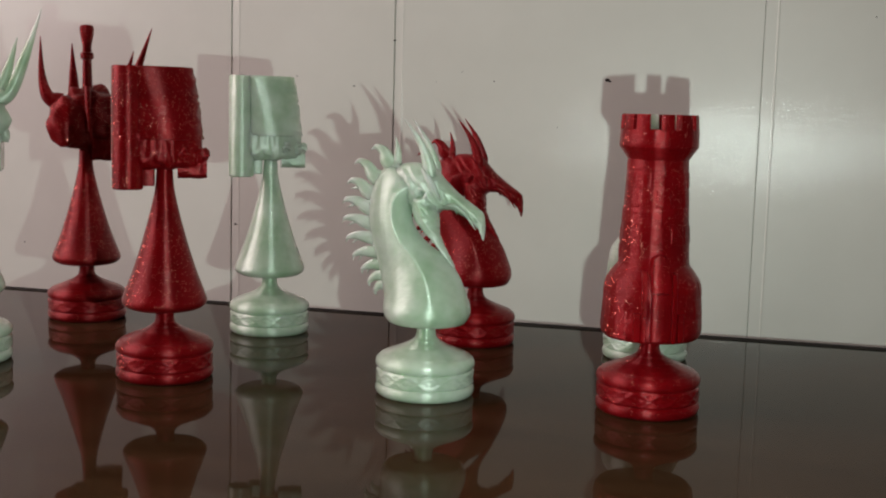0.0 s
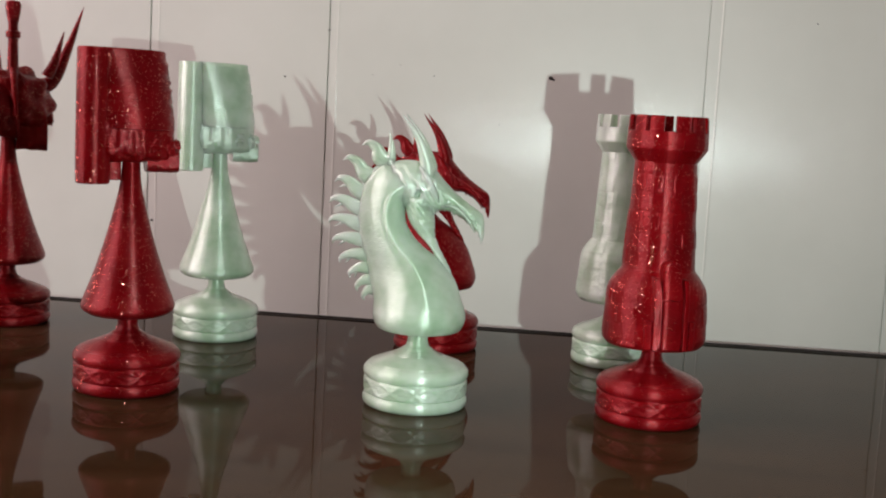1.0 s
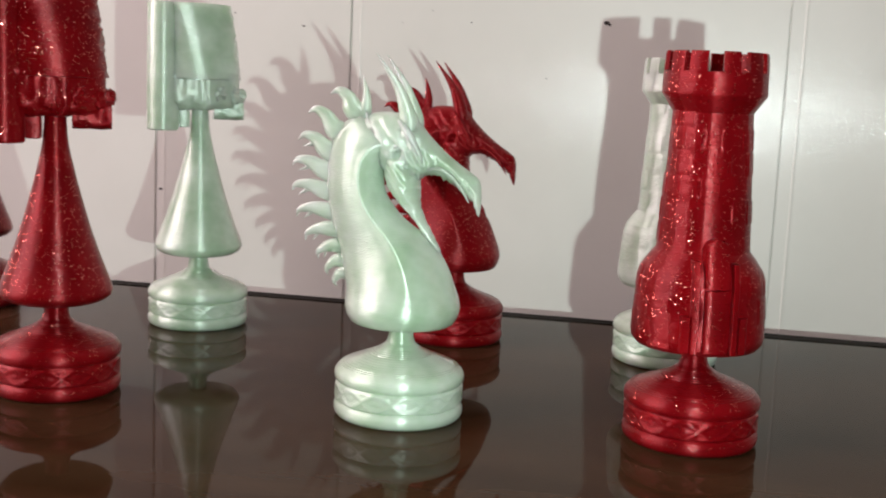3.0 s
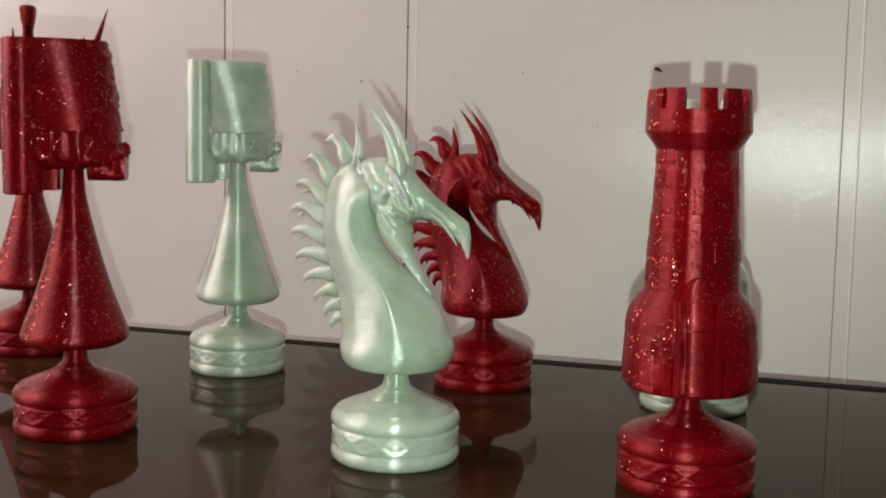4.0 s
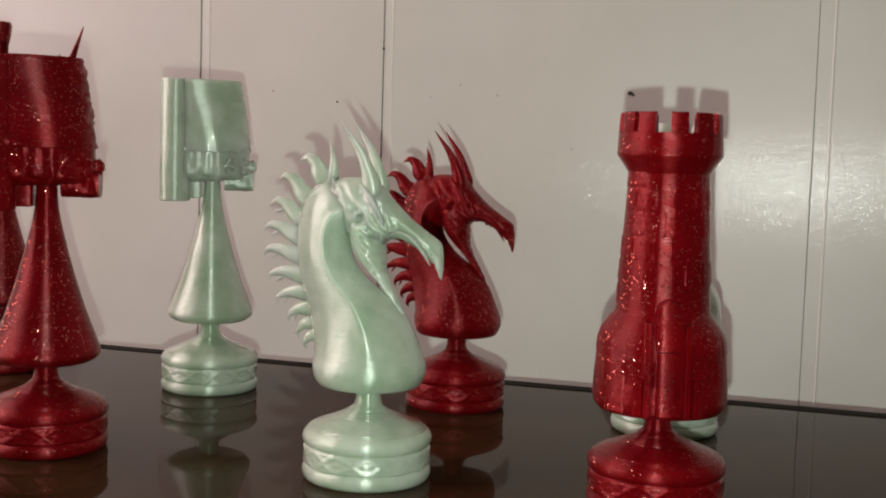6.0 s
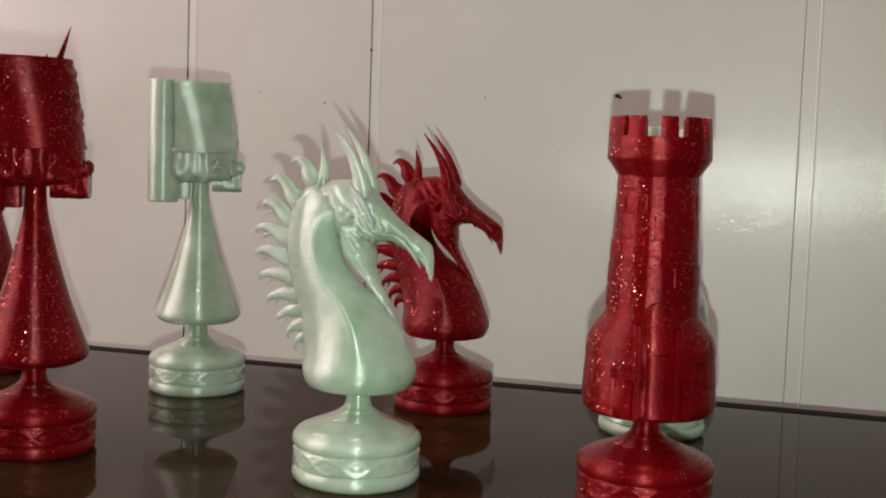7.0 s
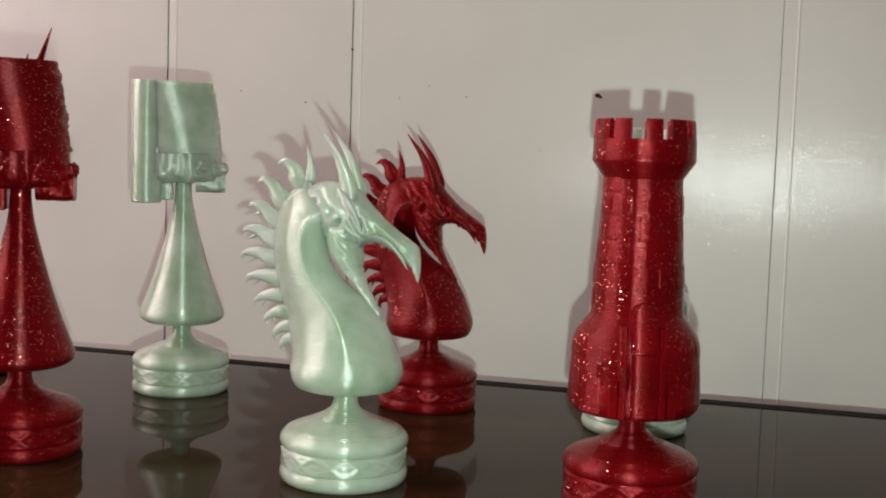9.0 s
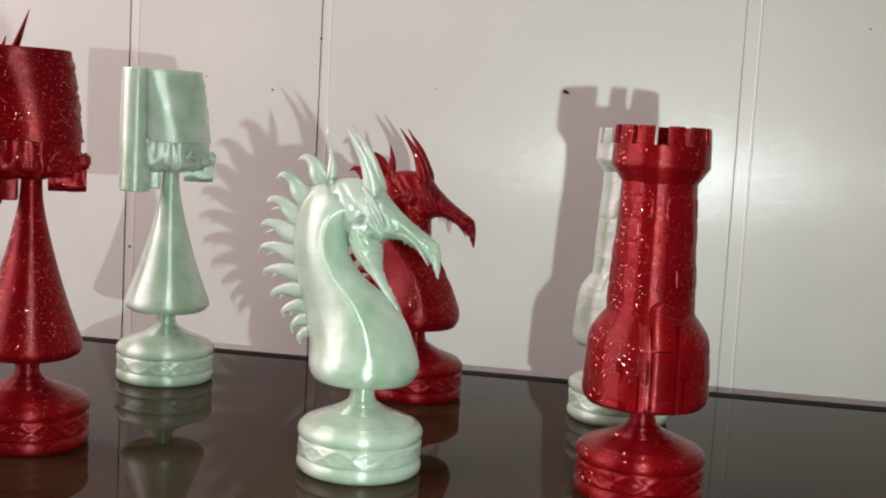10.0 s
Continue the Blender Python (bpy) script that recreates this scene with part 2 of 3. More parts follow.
# upright boards, narrow and wide by turns; each has a chamfer on its left edge
GROOVES = [-1.79, -1.737, -1.639, -1.442, -1.344, -1.147, -1.049, -0.852, -0.754, -0.557, -0.459, -0.262, -0.1647, 0.0323, 0.1315, 0.3285, 0.4265, 0.6235, 0.7215, 0.9185, 1.0165, 1.2135, 1.3115, 1.49]


def wall_board(x0, x1):
    bm = bmesh.new()
    y, back = WALL_Y, WALL_Y + 0.012
    open_by = 0.00001 if x0 == 0.0323 else 0.00012
    deep = 0.00042 if x0 == 0.0323 else 0.0007
    cut = 0.0066 if x0 == 0.0323 else 0.0047
    # a shallow rebate, closed by a thin ridge of paint
    outline = [(x0 + open_by, back), (x0 + open_by, y + deep), (x0 + 0.0004, y + 0.6 * deep), (x0 + cut - 0.0005, y + 0.00025), (x0 + cut - 0.0002, y - 0.00012), (x0 + cut + 0.0002, y - 0.00012), (x0 + cut + 0.0006, y), (x1 - 0.0003, y), (x1 - 0.00006, y + 0.00024), (x1 - 0.00006, back)]
    low = [bm.verts.new((a, b, FLOOR_Z)) for a, b in outline]
    high = [bm.verts.new((a, b, CEILING_Z)) for a, b in outline]
    for i in range(len(outline)):
        k = (i + 1) % len(outline)
        bm.faces.new((low[i], low[k], high[k], high[i]))
    bm.faces.new(low[::-1])
    bm.faces.new(high)
    return bm


for x0, x1 in zip(GROOVES, GROOVES[1:]):
    part("board", wall_board(x0, x1), PANEL, wall, smooth=False)

# small dark flecks on the paint
for i, (x, z, r) in enumerate([(-0.1734, 0.1162, 0.55), (-0.0446, 0.1217, 1.15), (-0.0433, 0.1210, 0.7), (-0.1522, 0.1398, 0.6), (-0.1004, 0.1200, 0.35), (-0.117, 0.1244, 0.3), (-0.2044, 0.1207, 0.4), (0.0765, 0.1529, 0.4), (-0.3659, 0.0244, 0.5), (-0.2385, 0.041, 0.7), (0.1175, 0.0800, 0.5), (-0.13, 0.119, 0.25), (-0.068, 0.098, 0.3)]):
    fleck = ball((0, 0, 0), (r, 0.25, r * 0.8), rough=0.5, seed=i * 3.1, rings=8, sides=10)
    bmesh.ops.translate(fleck, verts=fleck.verts[:], vec=(1.0955 * x + 0.0021, WALL_Y - 0.00002, 1.08 * z - 0.0112))
    part("fleck", fleck, DIRT, wall)

# the table
table = tagged(new("table"), "dark brown polished wooden table standing close to the wall", "table")
part("tabletop", boxed(-1.1, 0.75, -0.42, TABLE_Y - 0.0076, -0.022, 0.0, 0.0006), WOOD, table, "glossy dark brown tabletop", smooth=False)
# a thin dull strip draws the dark line between tabletop and wall
part("edge_strip", boxed(-1.1, 0.75, TABLE_Y - 0.0074, TABLE_Y, -0.022, 0.0003), STRIP_DARK, table, "thin matt dark strip along the wall side", smooth=False)
part("apron", boxed(-1.03, 0.68, -0.36, -0.34, -0.10, -0.022), WOOD, table, smooth=False)
part("apron", boxed(-1.03, 0.68, TABLE_Y - 0.06, TABLE_Y - 0.04, -0.10, -0.022), WOOD, table, smooth=False)
for x in (-1.04, 0.63):
    for y in (-0.37, TABLE_Y - 0.09):
        part("leg", boxed(x, x + 0.06, y, y + 0.06, FLOOR_Z, -0.0222, 0.004), WOOD, table, smooth=False)


# ---- chess pieces ----
def eyes(a, z):
    """The carved row of pointed ovals round the foot."""
    v = (z - 7.0) / 2.5
    if abs(v) > 1.25:
        return 0.0
    u = ((a * 13 / (2 * math.pi)) % 1.0 - 0.5) * 2
    edge = abs(v) - 0.82 * math.cos(math.pi * u / 2)
    rim = math.exp(-((edge / 0.33) ** 2))
    pupil = math.exp(-((u / 0.42) ** 2) - ((v / 0.34) ** 2))
    return (0.34 * rim + 0.22 * pupil - 0.08) * min(1.0, (1.25 - abs(v)) / 0.3)


def terraces(points, rise):
    """Shallow slopes print as steps, one layer high."""
    zs, rs = [p[1] for p in points], [p[0] for p in points]
    out, z = [], zs[0]
    while z + rise < zs[-1]:
        r = float(np.interp(z, zs, rs))
        ahead = float(np.interp(z + rise, zs, rs))
        out += [(r, z + 0.05 * rise), (0.75 * r + 0.25 * ahead, z + 0.88 * rise)]
        z += rise
    return out


FOOT = [(0.4, 0), (14, 0), (16.7, 0.05), (17.4, 0.6), (17.8, 1.4), (17.95, 2.3), (17.85, 3.2), (17.5, 3.9), (17.0, 4.3), (17.05, 4.5)] + [(17.5, 4.8 + 0.23 * k) for k in range(20)] + [
    (17.05, 9.5), (17.0, 9.75), (17.5, 10.15), (17.9, 10.8), (18.0, 11.7), (17.85, 12.6), (17.3, 13.5)] + terraces([(16.6, 14.0), (14.9, 14.9), (12.8, 15.7), (10.6, 16.6), (8.6, 17.4), (6.9, 18.2), (5.4, 19.1), (4.5, 20.0)], 0.34) + [
    (4.3, 20.1), (3.8, 20.9), (3.45, 22.3), (3.4, 23.8), (3.5, 25.2), (3.8, 26.6), (3.0, 27.0)]
STEM = [(0.5, 25.2), (3.7, 25.3), (9, 25.5), (12.0, 25.8), (13.9, 26.6), (15.2, 27.7), (15.6, 28.9), (15.3, 30.4), (14.3, 33.1), (12.1, 38.9), (10.7, 43), (9.3, 47.4), (8.1, 51.5), (6.9, 55.9), (5.8, 60.1), (4.8, 64.3), (3.9, 68.4), (3.3, 72.4), (3.05, 76), (2.95, 79), (2.9, 84)]


def foot(thing, mat):
    return part("pedestal", turned(FOOT, 176, eyes), mat, thing, sharp=50)


def stem(thing, mat):
    fine = smoothed(STEM, 3)
    return part("stem", turned([(q[0], q[1]) for q in fine], 72), mat, thing, sharp=70)


def wrinkle(x, z):
    """Folds that run along the dragon's face, coarse and fine."""
    along, across = 0.64 * x - 0.77 * z, 0.77 * x + 0.64 * z
    fold = 1 - 2.4 * abs(noise.noise(Vector((along * 0.12, across * 0.34, 3.0))))
    fine = 1 - 2.4 * abs(noise.noise(Vector((along * 0.34, across * 0.62, 9.0))))
    return 0.62 * fold + 0.36 * fine - 0.32


def socket(x, z):
    """The sunk eye."""
    return 2.6 * math.exp(-(((x + 1.9 - 0.35 * (z - 72.2)) / 0.95) ** 4) - (((z - 72.2) / 1.35) ** 4))


def knight(mat, m):
    thing = new("knight_chess_piece")
    foot(thing, mat)
    # neck: back and front edge, half depth, all in millimetres
    rows = [((-3.6, 25.4), (3.6, 25.4), 3.6), ((-12.5, 25.9), (12.5, 25.9), 12.5), ((-14.9, 27.6), (14.9, 27.6), 14.9), ((-15.8, 31.0), (15.8, 31.4), 15.7), ((-15.8, 35.2), (14.2, 37.0), 14.3), ((-17.6, 42.5), (11.3, 44.0), 12.0), ((-19.6, 48.9), (6.3, 50.0), 10.4), ((-21.7, 56.1), (-0.9, 55.2), 9.2), ((-22.8, 63.3), (-5.4, 60.6), 8.4), ((-22.3, 71.4), (-6.6, 64.9), 7.8), ((-20.2, 77.4), (-5.9, 68.4), 7.4), ((-15.8, 81.6), (-3.7, 70.6), 6.6), ((-10.3, 81.6), (-1.6, 71.0), 5.4), ((-6.5, 79.0), (-0.5, 73.0), 3.0)]
    line = smoothed([(b[0], b[1], f[0], f[1], d) for b, f, d in rows], 4)
    rings = []
    for i, (bx, bz, fx, fz, d) in enumerate(line):
        c, h = Vector(((bx + fx) / 2, 0, (bz + fz) / 2)), Vector(((fx - bx) / 2, 0, (fz - bz) / 2))
        keel = min(1.0, max(0.0, (bz - 32) / 14.0))
        ring = []
        for k in range(112):
            w = 2 * math.pi * k / 112
            s, q = math.sin(w), math.cos(w)
            # a soft ridge runs up each flank, nearer the throat, and a fine rim down the back
            lie = (q - 0.34) / (0.66 if q > 0.34 else 1.34)
            y = d * math.copysign((1 - keel) * abs(s) + keel * (0.22 * abs(s) + 0.78 * (1 - abs(lie) ** 1.7)), s)
            y += 0.45 * keel * math.copysign(math.exp(-((lie / 0.07) ** 2)), s)
            y += 0.30 * keel * math.copysign(math.exp(-(((q + 0.84) / 0.05) ** 2)), s)
            ring.append(c + h * q + Vector((0, y, 0)))
        rings.append(ring)
    part("neck", skin(rings), mat, thing, sharp=80)
    head = [((-14.4, 80.6), (-11.6, 71.0), 2.6), ((-9.5, 83.0), (-7.0, 67.4), 5.4), ((-3.4, 83.2), (-3.0, 64.5), 6.4), ((1.6, 81.8), (0.8, 64.5), 6.5), ((5.4, 77.8), (2.8, 65.8), 5.6), ((9.8, 73.6), (6.6, 67.0), 4.5), ((14.1, 70.4), (11.6, 65.3), 3.6), ((17.7, 68.0), (16.0, 62.3), 2.9), ((19.6, 66.4), (18.2, 59.6), 2.3), ((20.3, 63.6), (19.2, 57.9), 1.5), ((20.4, 60.0), (20.0, 56.8), 0.5)]
    line = smoothed([(t[0], t[1], b[0], b[1], d) for t, b, d in head], 10)
    rings = []
    for tx, tz, bx, bz, d in line:
        c, h = Vector(((tx + bx) / 2, 0, (tz + bz) / 2)), Vector(((tx - bx) / 2, 0, (tz - bz) / 2))
        ring = []
        for k in range(88):
            w = 2 * math.pi * k / 88
            s, q = math.sin(w), math.cos(w)
            at = c + h * q
            # a ragged lower lip, wrinkled flanks and a deep socket
            lip = 1 + (0.42 * noise.noise(Vector((tx * 0.9, 4.0, 0))) + 0.32 * noise.noise(Vector((tx * 2.6, 1.0, 0)))) * max(0.0, -q) ** 3
            y = d * abs(s) ** 1.15 + wrinkle(at.x, at.z) * min(1.0, d / 3.0) * abs(s)
            y -= socket(at.x, at.z) * abs(s)
            y -= 1.0 * math.exp(-(((at.x - 17.8 + 0.45 * (at.z - 63.6)) / 0.45) ** 2) - (((at.z - 63.6) / 1.1) ** 2))
            ring.append(c + h * q * lip + Vector((0, math.copysign(max(0.0, y), s), 0)))
        rings.append(ring)
    part("head", skin(rings), mat, thing, sharp=80)
    # the jaw runs out into a long pointed beard: back edge, front edge, height, half depth
    jaw = [(-4.4, 1.0, 76.0, 5.0), (-5.8, 2.4, 72.5, 6.6), (-6.4, 2.8, 69.0, 6.8), (-6.3, 3.4, 65.6, 6.3), (-5.0, 3.6, 62.2, 5.2), (-2.4, 3.9, 58.8, 3.9), (1.6, 5.4, 55.0, 2.7), (4.3, 7.5, 51.4, 1.9), (7.0, 9.3, 48.2, 1.2), (9.6, 10.5, 45.2, 0.35)]
    rings = []
    for x0, x1, z, d in smoothed(jaw, 12):
        ring = []
        for k in range(64):
            w = 2 * math.pi * k / 64
            s, q = math.sin(w), math.cos(w)
            x = (x0 + x1) / 2 + (x1 - x0) / 2 * q
            y = d * abs(s) ** 0.9 + wrinkle(x + 9.0, z) * 0.8 * min(1.0, d / 4.0) * abs(s) - socket(x, z - 0.16 * (x - (x0 + x1) / 2)) * abs(s)
            ring.append((x + 0.25 * noise.noise(Vector((z * 0.9, q * 2, 8.0))), math.copysign(max(0.0, y), s), z - 0.16 * (x - (x0 + x1) / 2)))
        rings.append(ring)
    part("jaw", skin(rings), mat, thing, sharp=80)
    for side in (-1, 1):
        part("brow", spine([(-2.0, side * 5.2, 81.5), (0.6, side * 5.9, 78.4), (2.8, side * 5.9, 75.0), (4.4, side * 5.3, 71.6), (5.2, side * 4.6, 69.0)], [0.4, 1.0, 0.9, 0.7, 0.2]), mat, thing)
        part("horn", spine([(1.4, side * 3.4, 77.5), (0.5, side * 3.6, 81.0), (-0.8, side * 4.0, 85.5), (-3.2, side * 4.6, 91.0), (-8.6, side * 5.6, 98.6)], [1.4, 2.5, 1.9, 1.15, 0.12], 0.8), mat, thing)
        part("snout_ridge", spine([(5.6, side * 4.3, 68.6), (9.0, side * 4.1, 69.0), (12.6, side * 3.6, 67.2), (15.4, side * 3.0, 64.0), (17.4, side * 2.3, 60.4)], [0.2, 0.65, 0.7, 0.55, 0.15]), mat, thing)
        part("crest_ridge", spine([(-12.6, side * 0.7, 84.4), (-11.4, side * 1.5, 81.6), (-9.6, side * 3.7, 79.0), (-8.0, side * 4.9, 76.0), (-7.4, side * 5.4, 72.6)], [0.3, 0.55, 0.6, 0.5, 0.15]), mat, thing)
    part("crest", spine([(-13.2, 0, 80.5), (-12.4, 0, 85.0), (-12.6, 0, 88.5), (-13.6, 0, 92.6)], [2.3, 1.5, 0.9, 0.12], 0.8), mat, thing)
    spikes = [((-15.0, 81.5), (-22.4, 87.4)), ((-20.0, 76.2), (-28.6, 82.0)), ((-21.8, 70.8), (-31.2, 74.6)), ((-22.2, 65.6), (-32.8, 67.4)), ((-21.8, 60.3), (-32.8, 60.4)), ((-20.9, 55.2), (-31.2, 53.4)), ((-19.8, 50.5), (-28.4, 47.0)), ((-18.6, 46.2), (-24.6, 42.0)), ((-17.4, 42.4), (-21.6, 37.6)), ((-16.5, 39.0), (-19.0, 34.6))]
    for i, ((x, z), (u, v)) in enumerate(spikes):
        r = 2.7 - 0.12 * i
        dx, dz = u - x, v - z
        up = Vector((dz, 0, -dx)).normalized() * (2.4 - 0.12 * i)
        mid = Vector((x + 0.55 * dx, 0, z + 0.55 * dz)) + up
        late = Vector((x + 0.88 * dx, 0, z + 0.88 * dz)) + up * 0.85
        hook = Vector((u, 0, v)) - up * 0.15
        spike = part("mane_spike", spine([(x + 3.0, 0, z - 0.4), (x + 0.2 * dx + up.x * 0.4, 0, z + 0.2 * dz + up.z * 0.4), tuple(mid), tuple(late), tuple(hook)], [r * (1.35 if i else 0.9), r * 1.08, r * 0.74, r * 0.40, 0.1], 0.55), mat, thing)
        # a stray barb under the longer spikes
        if 1 < i < 8:
            part("barb", spine([tuple(mid - up * 0.55), tuple(mid - up * 1.0 + Vector((0.10 * dx, 0, 0.10 * dz))), tuple(mid - up * 1.55 + Vector((0.26 * dx, 0, 0.26 * dz)))], [r * 0.34, r * 0.22, 0.08], 0.6, 8), mat, spike)
    thing.matrix_world = m
    return thing


STONES = list(np.random.RandomState(7).random_sample(400))


def masonry(a, z):
    """Blocks that stand a little proud of the tower, and shallow upright flutes."""
    if z < 28 or z > 100:
        return 0.0
    row = int((z - 28) / 6.2)
    col = int(((a / (2 * math.pi)) * 13 + 0.5 * (row % 2)) % 13)
    u = ((a / (2 * math.pi)) * 13 + 0.5 * (row % 2)) % 1.0
    v = ((z - 28) / 6.2) % 1.0
    inside = min(u, 1 - u) > 0.07 and min(v, 1 - v) > 0.06
    out = STONES[(row * 13 + col) % 400]
    return 0.22 if inside and out > 0.66 else (-0.16 if inside and out < 0.15 else 0.0)


def facets(a, z):
    """The upper tower is printed with eighteen flat sides."""
    u = abs((a * 18 / (2 * math.pi)) % 1.0 - 0.5) * 2
    return -0.07 * (1 - u * u) if 52 < z < 97.2 else 0.0


def rook(mat, m, turn):
    thing = new("rook_chess_piece")
    foot(thing, mat)
    body = [(0.5, 25.0), (3.6, 25.2), (12, 25.5), (15.8, 26.2), (17.0, 27.6), (17.4, 29.6), (17.2, 34), (16.8, 40), (16.4, 44.4), (15.6, 47.0), (13.6, 49.9), (12.2, 51.6), (12.1, 53), (11.9, 57.5), (11.5, 64.6), (11.1, 72), (10.7, 79), (10.3, 87.2), (10.45, 87.4), (13.35, 91.6), (13.45, 91.9), (13.4, 93.4), (13.3, 97.0), (13.2, 97.4), (11.4, 97.4), (11.2, 92.0), (0.5, 91.8)]
    fine = []
    for (r0, z0), (r1, z1) in zip(body, body[1:]):
        n = max(1, int(abs(z1 - z0) / 0.7)) if z1 > z0 else 1
        fine += [(r0 + (r1 - r0) * k / n, z0 + (z1 - z0) * k / n) for k in range(n)]
    fine.append(body[-1])
    spin = radians(turn)
    tower = part("tower", turned(fine, 208, lambda a, z: facets(a - spin, z) + (masonry(a - spin, z) if z < 87.3 else 0.0)), mat, thing, sharp=28)
    # merlons round the crown, unevenly spaced: bearing and half width in degrees
    for bearing, half in ((-65.5, 10.2), (-38.2, 10.2), (-1.5, 9.5), (30.0, 10.4), (60.0, 8.6), (93.0, 9.0), (127.0, 11.0), (159.5, 9.3), (195.5, 9.6), (222.5, 9.4), (254.0, 10.0)):
        a0 = spin + radians(bearing - half)
        rings = []
        for z, out in ((96.9, 13.25), (97.6, 13.25), (101.6, 13.0), (102.3, 12.8), (102.5, 12.5)):
            arc = [a0 + radians(2 * half * j / 6) for j in range(7)]
            rings.append([(out * math.cos(a), out * math.sin(a), z) for a in arc] + [(11.5 * math.cos(a), 11.5 * math.sin(a), z) for a in arc[::-1]])
        part("merlon", skin(rings), mat, tower, sharp=35)
    # the arched gate with its two buttresses
    gate = spin - radians(4.5)

    def plate(half, z0, z1, proud, arch, shift):
        rings = []
        steps = 16
        for j in range(steps + 1):
            z = z0 + (z1 - z0) * j / steps
            body_r = float(np.interp(z, [27.6, 29.6, 34, 40, 44.4, 47, 49.9, 51.6, 57.5, 64.6], [17.0, 17.4, 17.2, 16.8, 16.4, 15.6, 13.6, 12.2, 11.9, 11.5]))
            wide = half * (1.0 if not arch else math.sqrt(max(0.02, 1 - max(0.0, (z - (z1 - half)) / half) ** 2)))
            out = max(body_r, float(np.interp(z, [27, 45, 50, 57], [17.4, 16.6, 14.8, 13.0]))) + proud
            e = shift
            def on(r, v):
                return (math.sqrt(max(1.0, r * r - v * v)), v, z)

            cols = [e + wide * q for q in (-1, -0.8, -0.4, 0, 0.4, 0.8, 1)]
            rings.append([on(body_r - 1.5, cols[0])] + [on(out - (0.25 if j in (0, 6) else 0.0), v) for j, v in enumerate(cols)] + [on(body_r - 1.5, cols[-1])])
        bm = skin(rings)
        bmesh.ops.rotate(bm, verts=bm.verts[:], cent=(0, 0, 0), matrix=Matrix.Rotation(gate, 3, "Z"))
        return bm

    part("gate_arch", plate(3.1, 43.9, 56.0, 2.0, True, 0.0), mat, tower, sharp=35)
    part("gate", plate(2.9, 27.6, 43.4, 1.35, False, 0.0), mat, tower, sharp=35)
    part("gate_jamb", plate(0.8, 27.4, 50.4, 2.1, False, -5.1), mat, tower, sharp=35)
    part("gate_jamb", plate(0.8, 27.4, 50.0, 2.1, False, 4.9), mat, tower, sharp=35)
    part("buttress", plate(1.1, 27.4, 36.5, 1.5, False, -7.2), mat, tower, sharp=35)
    part("buttress", plate(1.1, 27.4, 36.5, 1.3, False, 7.4), mat, tower, sharp=35)
    part("buttress", plate(2.2, 27.4, 36.5, 0.30, False, -12.5), mat, tower, sharp=35)
    thing.matrix_world = m
    return thing


def lump_plate(x0, x1, y, z0, z1, seed, n=16, rounded=False):
    """A rough-faced block, as of bared teeth and bone."""
    rings = []
    for i in range(n + 1):
        x = x0 + (x1 - x0) * i / n
        deep = y * math.sqrt(1 - (max(0.0, x) / (x1 + 0.6)) ** 2) if rounded else y
        ring = []
        for k in range(56):
            w = 2 * math.pi * k / 56
            s, q = math.sin(w), math.cos(w)
            rough = 1.01 + 0.08 * noise.noise(Vector((x * 0.26, s * 2.6 + seed, q * 1.8))) - 0.06 * abs(noise.noise(Vector((x * 0.34, s * 3.0 + seed, q * 2.4)))) + 0.02 * noise.noise(Vector((x * 1.1, s * 9.0 + seed, q * 6.0)))
            ring.append((x, deep * math.copysign(abs(q) ** 0.6, q) * rough, (z0 + z1) / 2 + (z1 - z0) / 2 * math.copysign(abs(s) ** 0.6, s) * rough))
        rings.append(ring)
    return skin(rings)


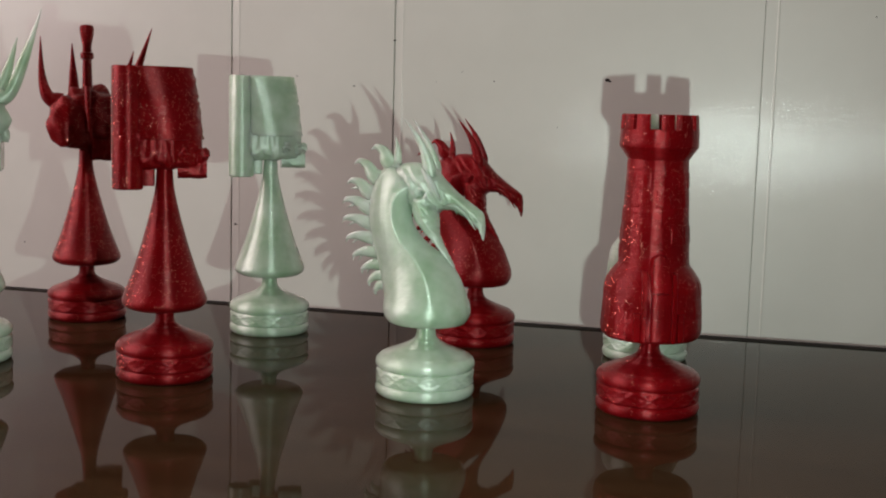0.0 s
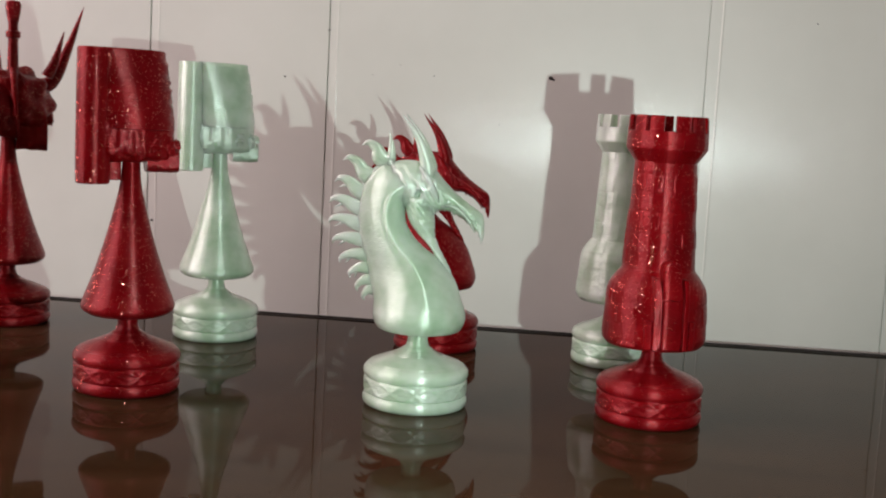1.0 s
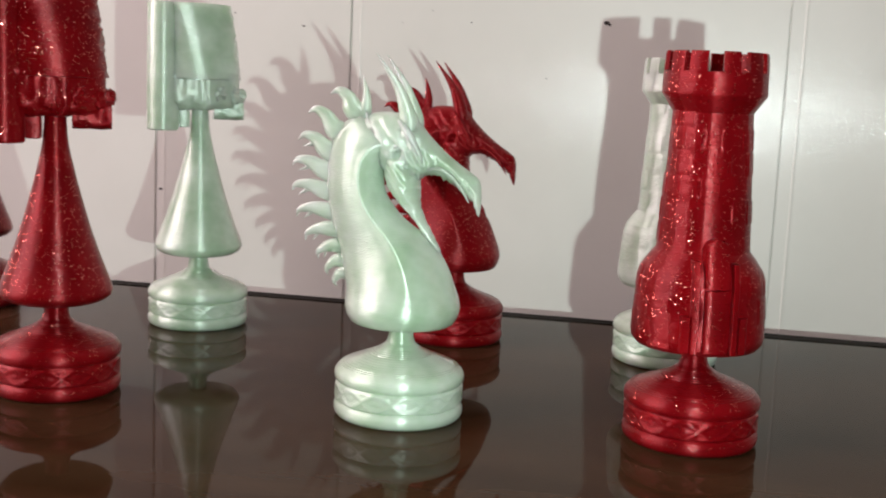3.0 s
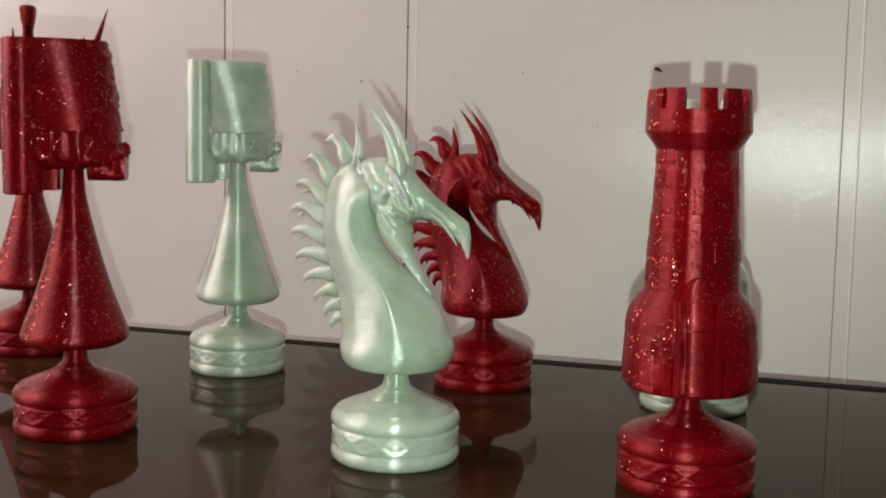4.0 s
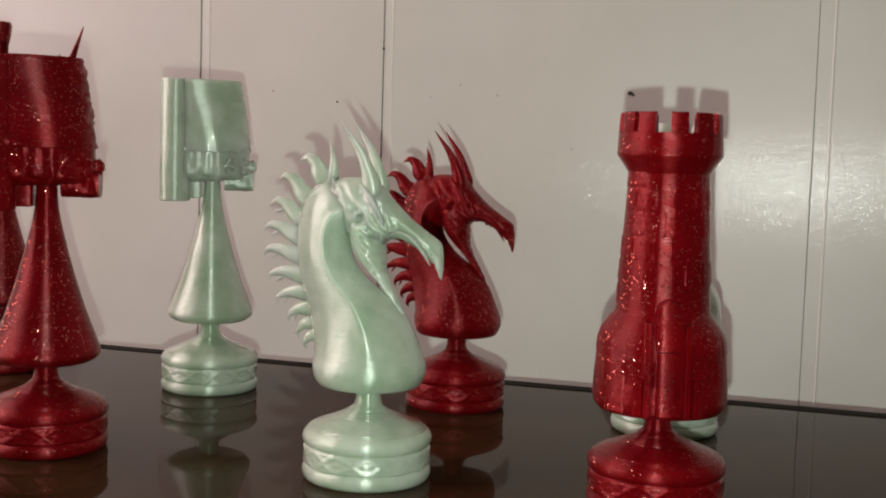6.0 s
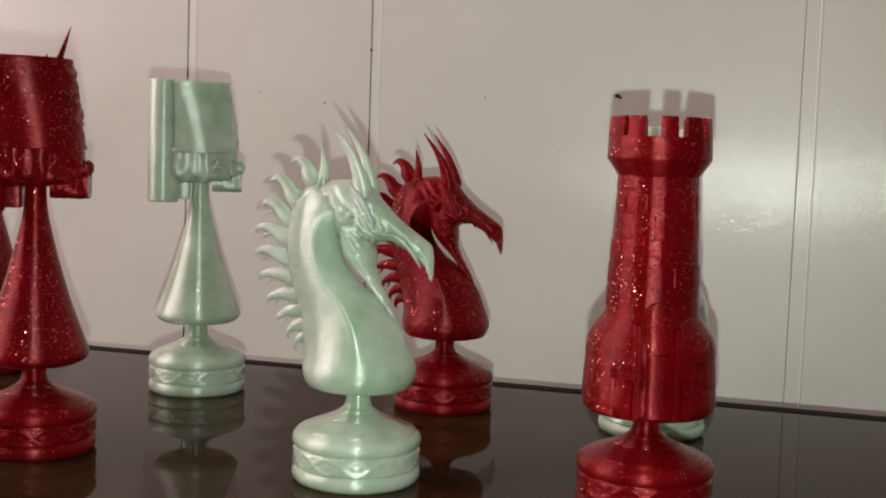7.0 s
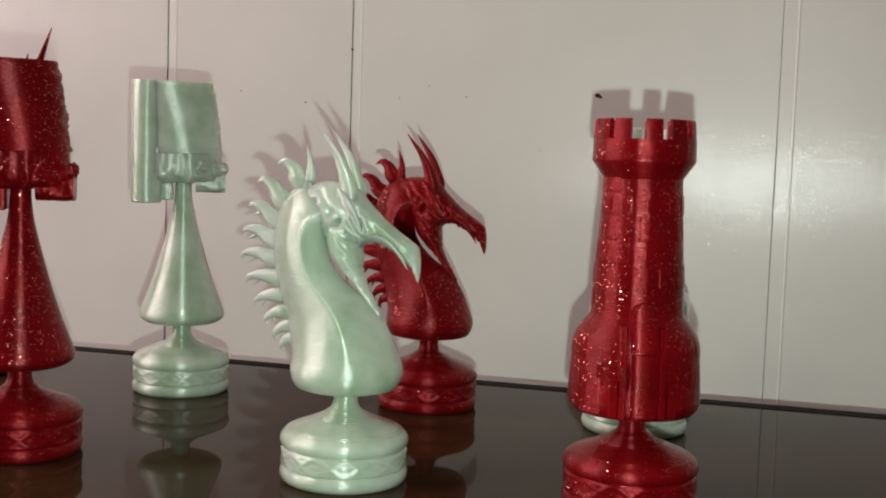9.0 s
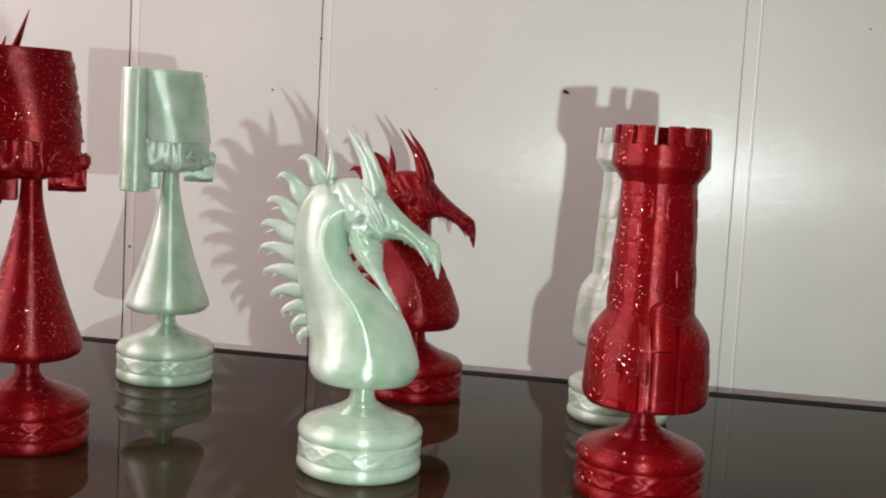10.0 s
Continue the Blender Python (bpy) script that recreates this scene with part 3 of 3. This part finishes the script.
def bishop(mat, m):
    thing = new("bishop_chess_piece")
    foot(thing, mat)
    stem(thing, mat)
    # skull, mostly under the tall cap
    skull = part("skull", lump_plate(-12.5, 13.5, 11.0, 77.8, 94.0, 3.0, 48, True), mat, thing, sharp=75)
    part("jaw", lump_plate(4.6, 15.2, 5.6, 74.6, 82.5, 5.0, 24), mat, thing, sharp=75)
    part("nose", ball((14.3, 0, 83.6), (2.1, 1.8, 2.2), rough=0.5, seed=4, rings=10, sides=14), mat, thing)
    for x, y, z, a, h in ((-1.6, -9.2, 85.0, 3.8, 3.4), (5.6, -8.8, 84.2, 3.0, 2.8), (11.2, -5.8, 83.4, 2.6, 3.0)):
        part("bone_ridge", ball((x, y, z), (a, 1.6, h), rough=0.5, seed=x, rings=16, sides=22), mat, skull)
    # cap: a tall hood, flat towards its roll and round in front, that widens downwards
    rings = []
    levels = [(88.8, -0.4, 13.0, 11.4), (89.0, -0.4, 13.8, 11.9), (92, -0.8, 13.8, 11.9), (95, -1.4, 13.4, 11.8), (99, -2.4, 12.9, 11.6), (103, -3.6, 12.3, 11.4), (107, -5.0, 11.7, 11.2), (110, -6.0, 11.2, 11.0), (113, -6.8, 10.6, 10.9), (114.5, -7.2, 10.2, 10.8), (115.0, -7.2, 9.8, 10.5), (115.05, -7.2, 9.0, 9.6)]
    heights = [88.8, 89.0] + [89.6 + 0.7 * k for k in range(36)] + [115.0, 115.05]
    for z in heights:
        start, right, deep = (float(np.interp(z, [q[0] for q in levels], [q[j] for q in levels])) for j in (1, 2, 3))
        ring = []
        for k in range(12):
            u = k / 12
            ring.append((-13.5 + (start + 13.5) * u, -deep * (1 - 0.34 * (1 - u) ** 2.2), z))
        for k in range(49):
            w = -math.pi / 2 + math.pi * k / 48
            q = math.cos(w)
            edge = q * q * (0.9 * noise.noise(Vector((z * 0.5, 2.0 * math.sin(w), 5.0))) + 0.5 * noise.noise(Vector((z * 1.4, 3.0 * math.sin(w), 9.0))))
            ring.append((start + (right - start + edge) * q, deep * math.sin(w), z))
        for k in range(12):
            u = (k + 1) / 12
            ring.append((start - (start + 9.5) * u, deep * (1 - 0.16 * u * u), z))
        rings.append(ring)
    part("cap", skin(rings), mat, thing, "tall hood-like cap", sharp=50)
    roll = [(0.3, 70.6), (5.0, 70.6), (5.5, 71.1), (5.6, 80), (5.6, 100), (5.5, 114.4), (5.1, 114.95), (0.3, 114.95)]
    bm = turned(roll, 48)
    bmesh.ops.translate(bm, verts=bm.verts[:], vec=(-13.0 * MM, -6.2 * MM, 0))
    part("cap_roll", bm, mat, thing, "upright tube at the back of the cap", sharp=40)
    part("neck_guard", boxed(-9.0 * MM, -3.6 * MM, -4 * MM, 6 * MM, 71.6 * MM, 90 * MM, 0.5 * MM), mat, thing)
    thing.matrix_world = m
    return thing


def horned_king(mat, m):
    thing = new("king_chess_piece")
    foot(thing, mat)
    stem(thing, mat)
    part("skull", ball((2.5, 0, 94.0), (14.6, 12.0, 14.6), rough=0.30, seed=1, rings=28, sides=40), mat, thing)
    part("brow", ball((-7.0, -7.5, 92.0), (9.4, 6.2, 11.8), rough=0.16, seed=6), mat, thing)
    part("jaw", lump_plate(3.0, 15.5, 6.0, 74.5, 88.0, 2.0), mat, thing, sharp=75)
    part("nose", ball((16.6, 0, 88.0), (1.8, 1.8, 3.0), rough=0.4, seed=4, rings=10, sides=14), mat, thing)
    part("horn", spine([(-11.0, -3, 101.0), (-16.4, -3, 104.0), (-18.8, -3, 114.0), (-19.2, -3, 131.0)], [4.6, 3.0, 1.6, 0.15]), mat, thing)
    part("horn", spine([(11.0, 2, 101.0), (18.0, 2, 104.5), (24.0, 2, 118.0), (30.5, 2, 137.0)], [3.8, 2.9, 1.9, 0.15]), mat, thing)
    part("small_horn", spine([(-5.0, 2, 106.0), (-5.1, 2, 112.0), (-5.6, 2, 128.4)], [2.6, 2.1, 0.2]), mat, thing)
    part("small_horn", spine([(15.0, -3, 106.0), (18.0, -3, 112.0), (22.0, -3, 125.5)], [2.4, 1.9, 0.2]), mat, thing)
    rod = [(0.3, 106), (2.4, 106), (2.2, 112), (2.0, 121), (2.9, 121.4), (3.0, 123.8), (2.1, 124.4), (2.0, 127), (2.9, 132), (3.2, 135), (2.6, 136.4), (0.3, 136.8)]
    bm = turned(rod, 28, lambda a, z: 0.18 * math.sin(a * 7) if z > 131 else 0.0)
    bmesh.ops.translate(bm, verts=bm.verts[:], vec=(1.2 * MM, -6 * MM, 0))
    part("finial", bm, mat, thing, "fluted knob on a rod")
    part("face_ridge", spine([(1.2, -6.0, 109.0), (1.4, -10.5, 104.0), (1.8, -12.4, 97.0), (2.6, -11.6, 88.0), (3.6, -8.0, 80.0)], [1.8, 1.5, 1.1, 0.8, 0.2]), mat, thing)
    thing.matrix_world = m
    return thing


PIECES = "chess pieces on the table"
for make, mat, x, y, turn, lean, label in (
    (knight, PEARL, -0.0843, 0.4396, 0, 0.35, "pearly greenish-white printed dragon-headed knight with spiked mane"),
    (knight, RED, -0.0879, 0.5389, -3, 0, "glittering red printed dragon-headed knight near the wall"),
    (bishop, RED, -0.1835, 0.4317, 27, 0.1, "glittering red printed bishop, skull head under a tall cap"),
    (bishop, PEARL, -0.1816, 0.5284, 24, 0, "pearly greenish-white printed bishop with capped skull head near the wall"),
    (horned_king, RED, -0.2746, 0.5285, 30, 0, "glittering red printed king with horned skull head near the wall"),
    (horned_king, PEARL, -0.2690, 0.4300, 28, 0, "pearly greenish-white printed king with horned skull head"),
):
    tagged(make(mat, pose(x, y, 0, 0, lean, turn)), label, "chess piece", PIECES)
tagged(rook(RED, pose(-0.0048, 0.4435, 0), -73), "glittering red printed castle tower rook with arched gate", "chess piece", PIECES)
tagged(rook(PEARL, pose(-0.0122, 0.5326, 0), 62), "pearly greenish-white printed castle tower rook near the wall", "chess piece", PIECES)
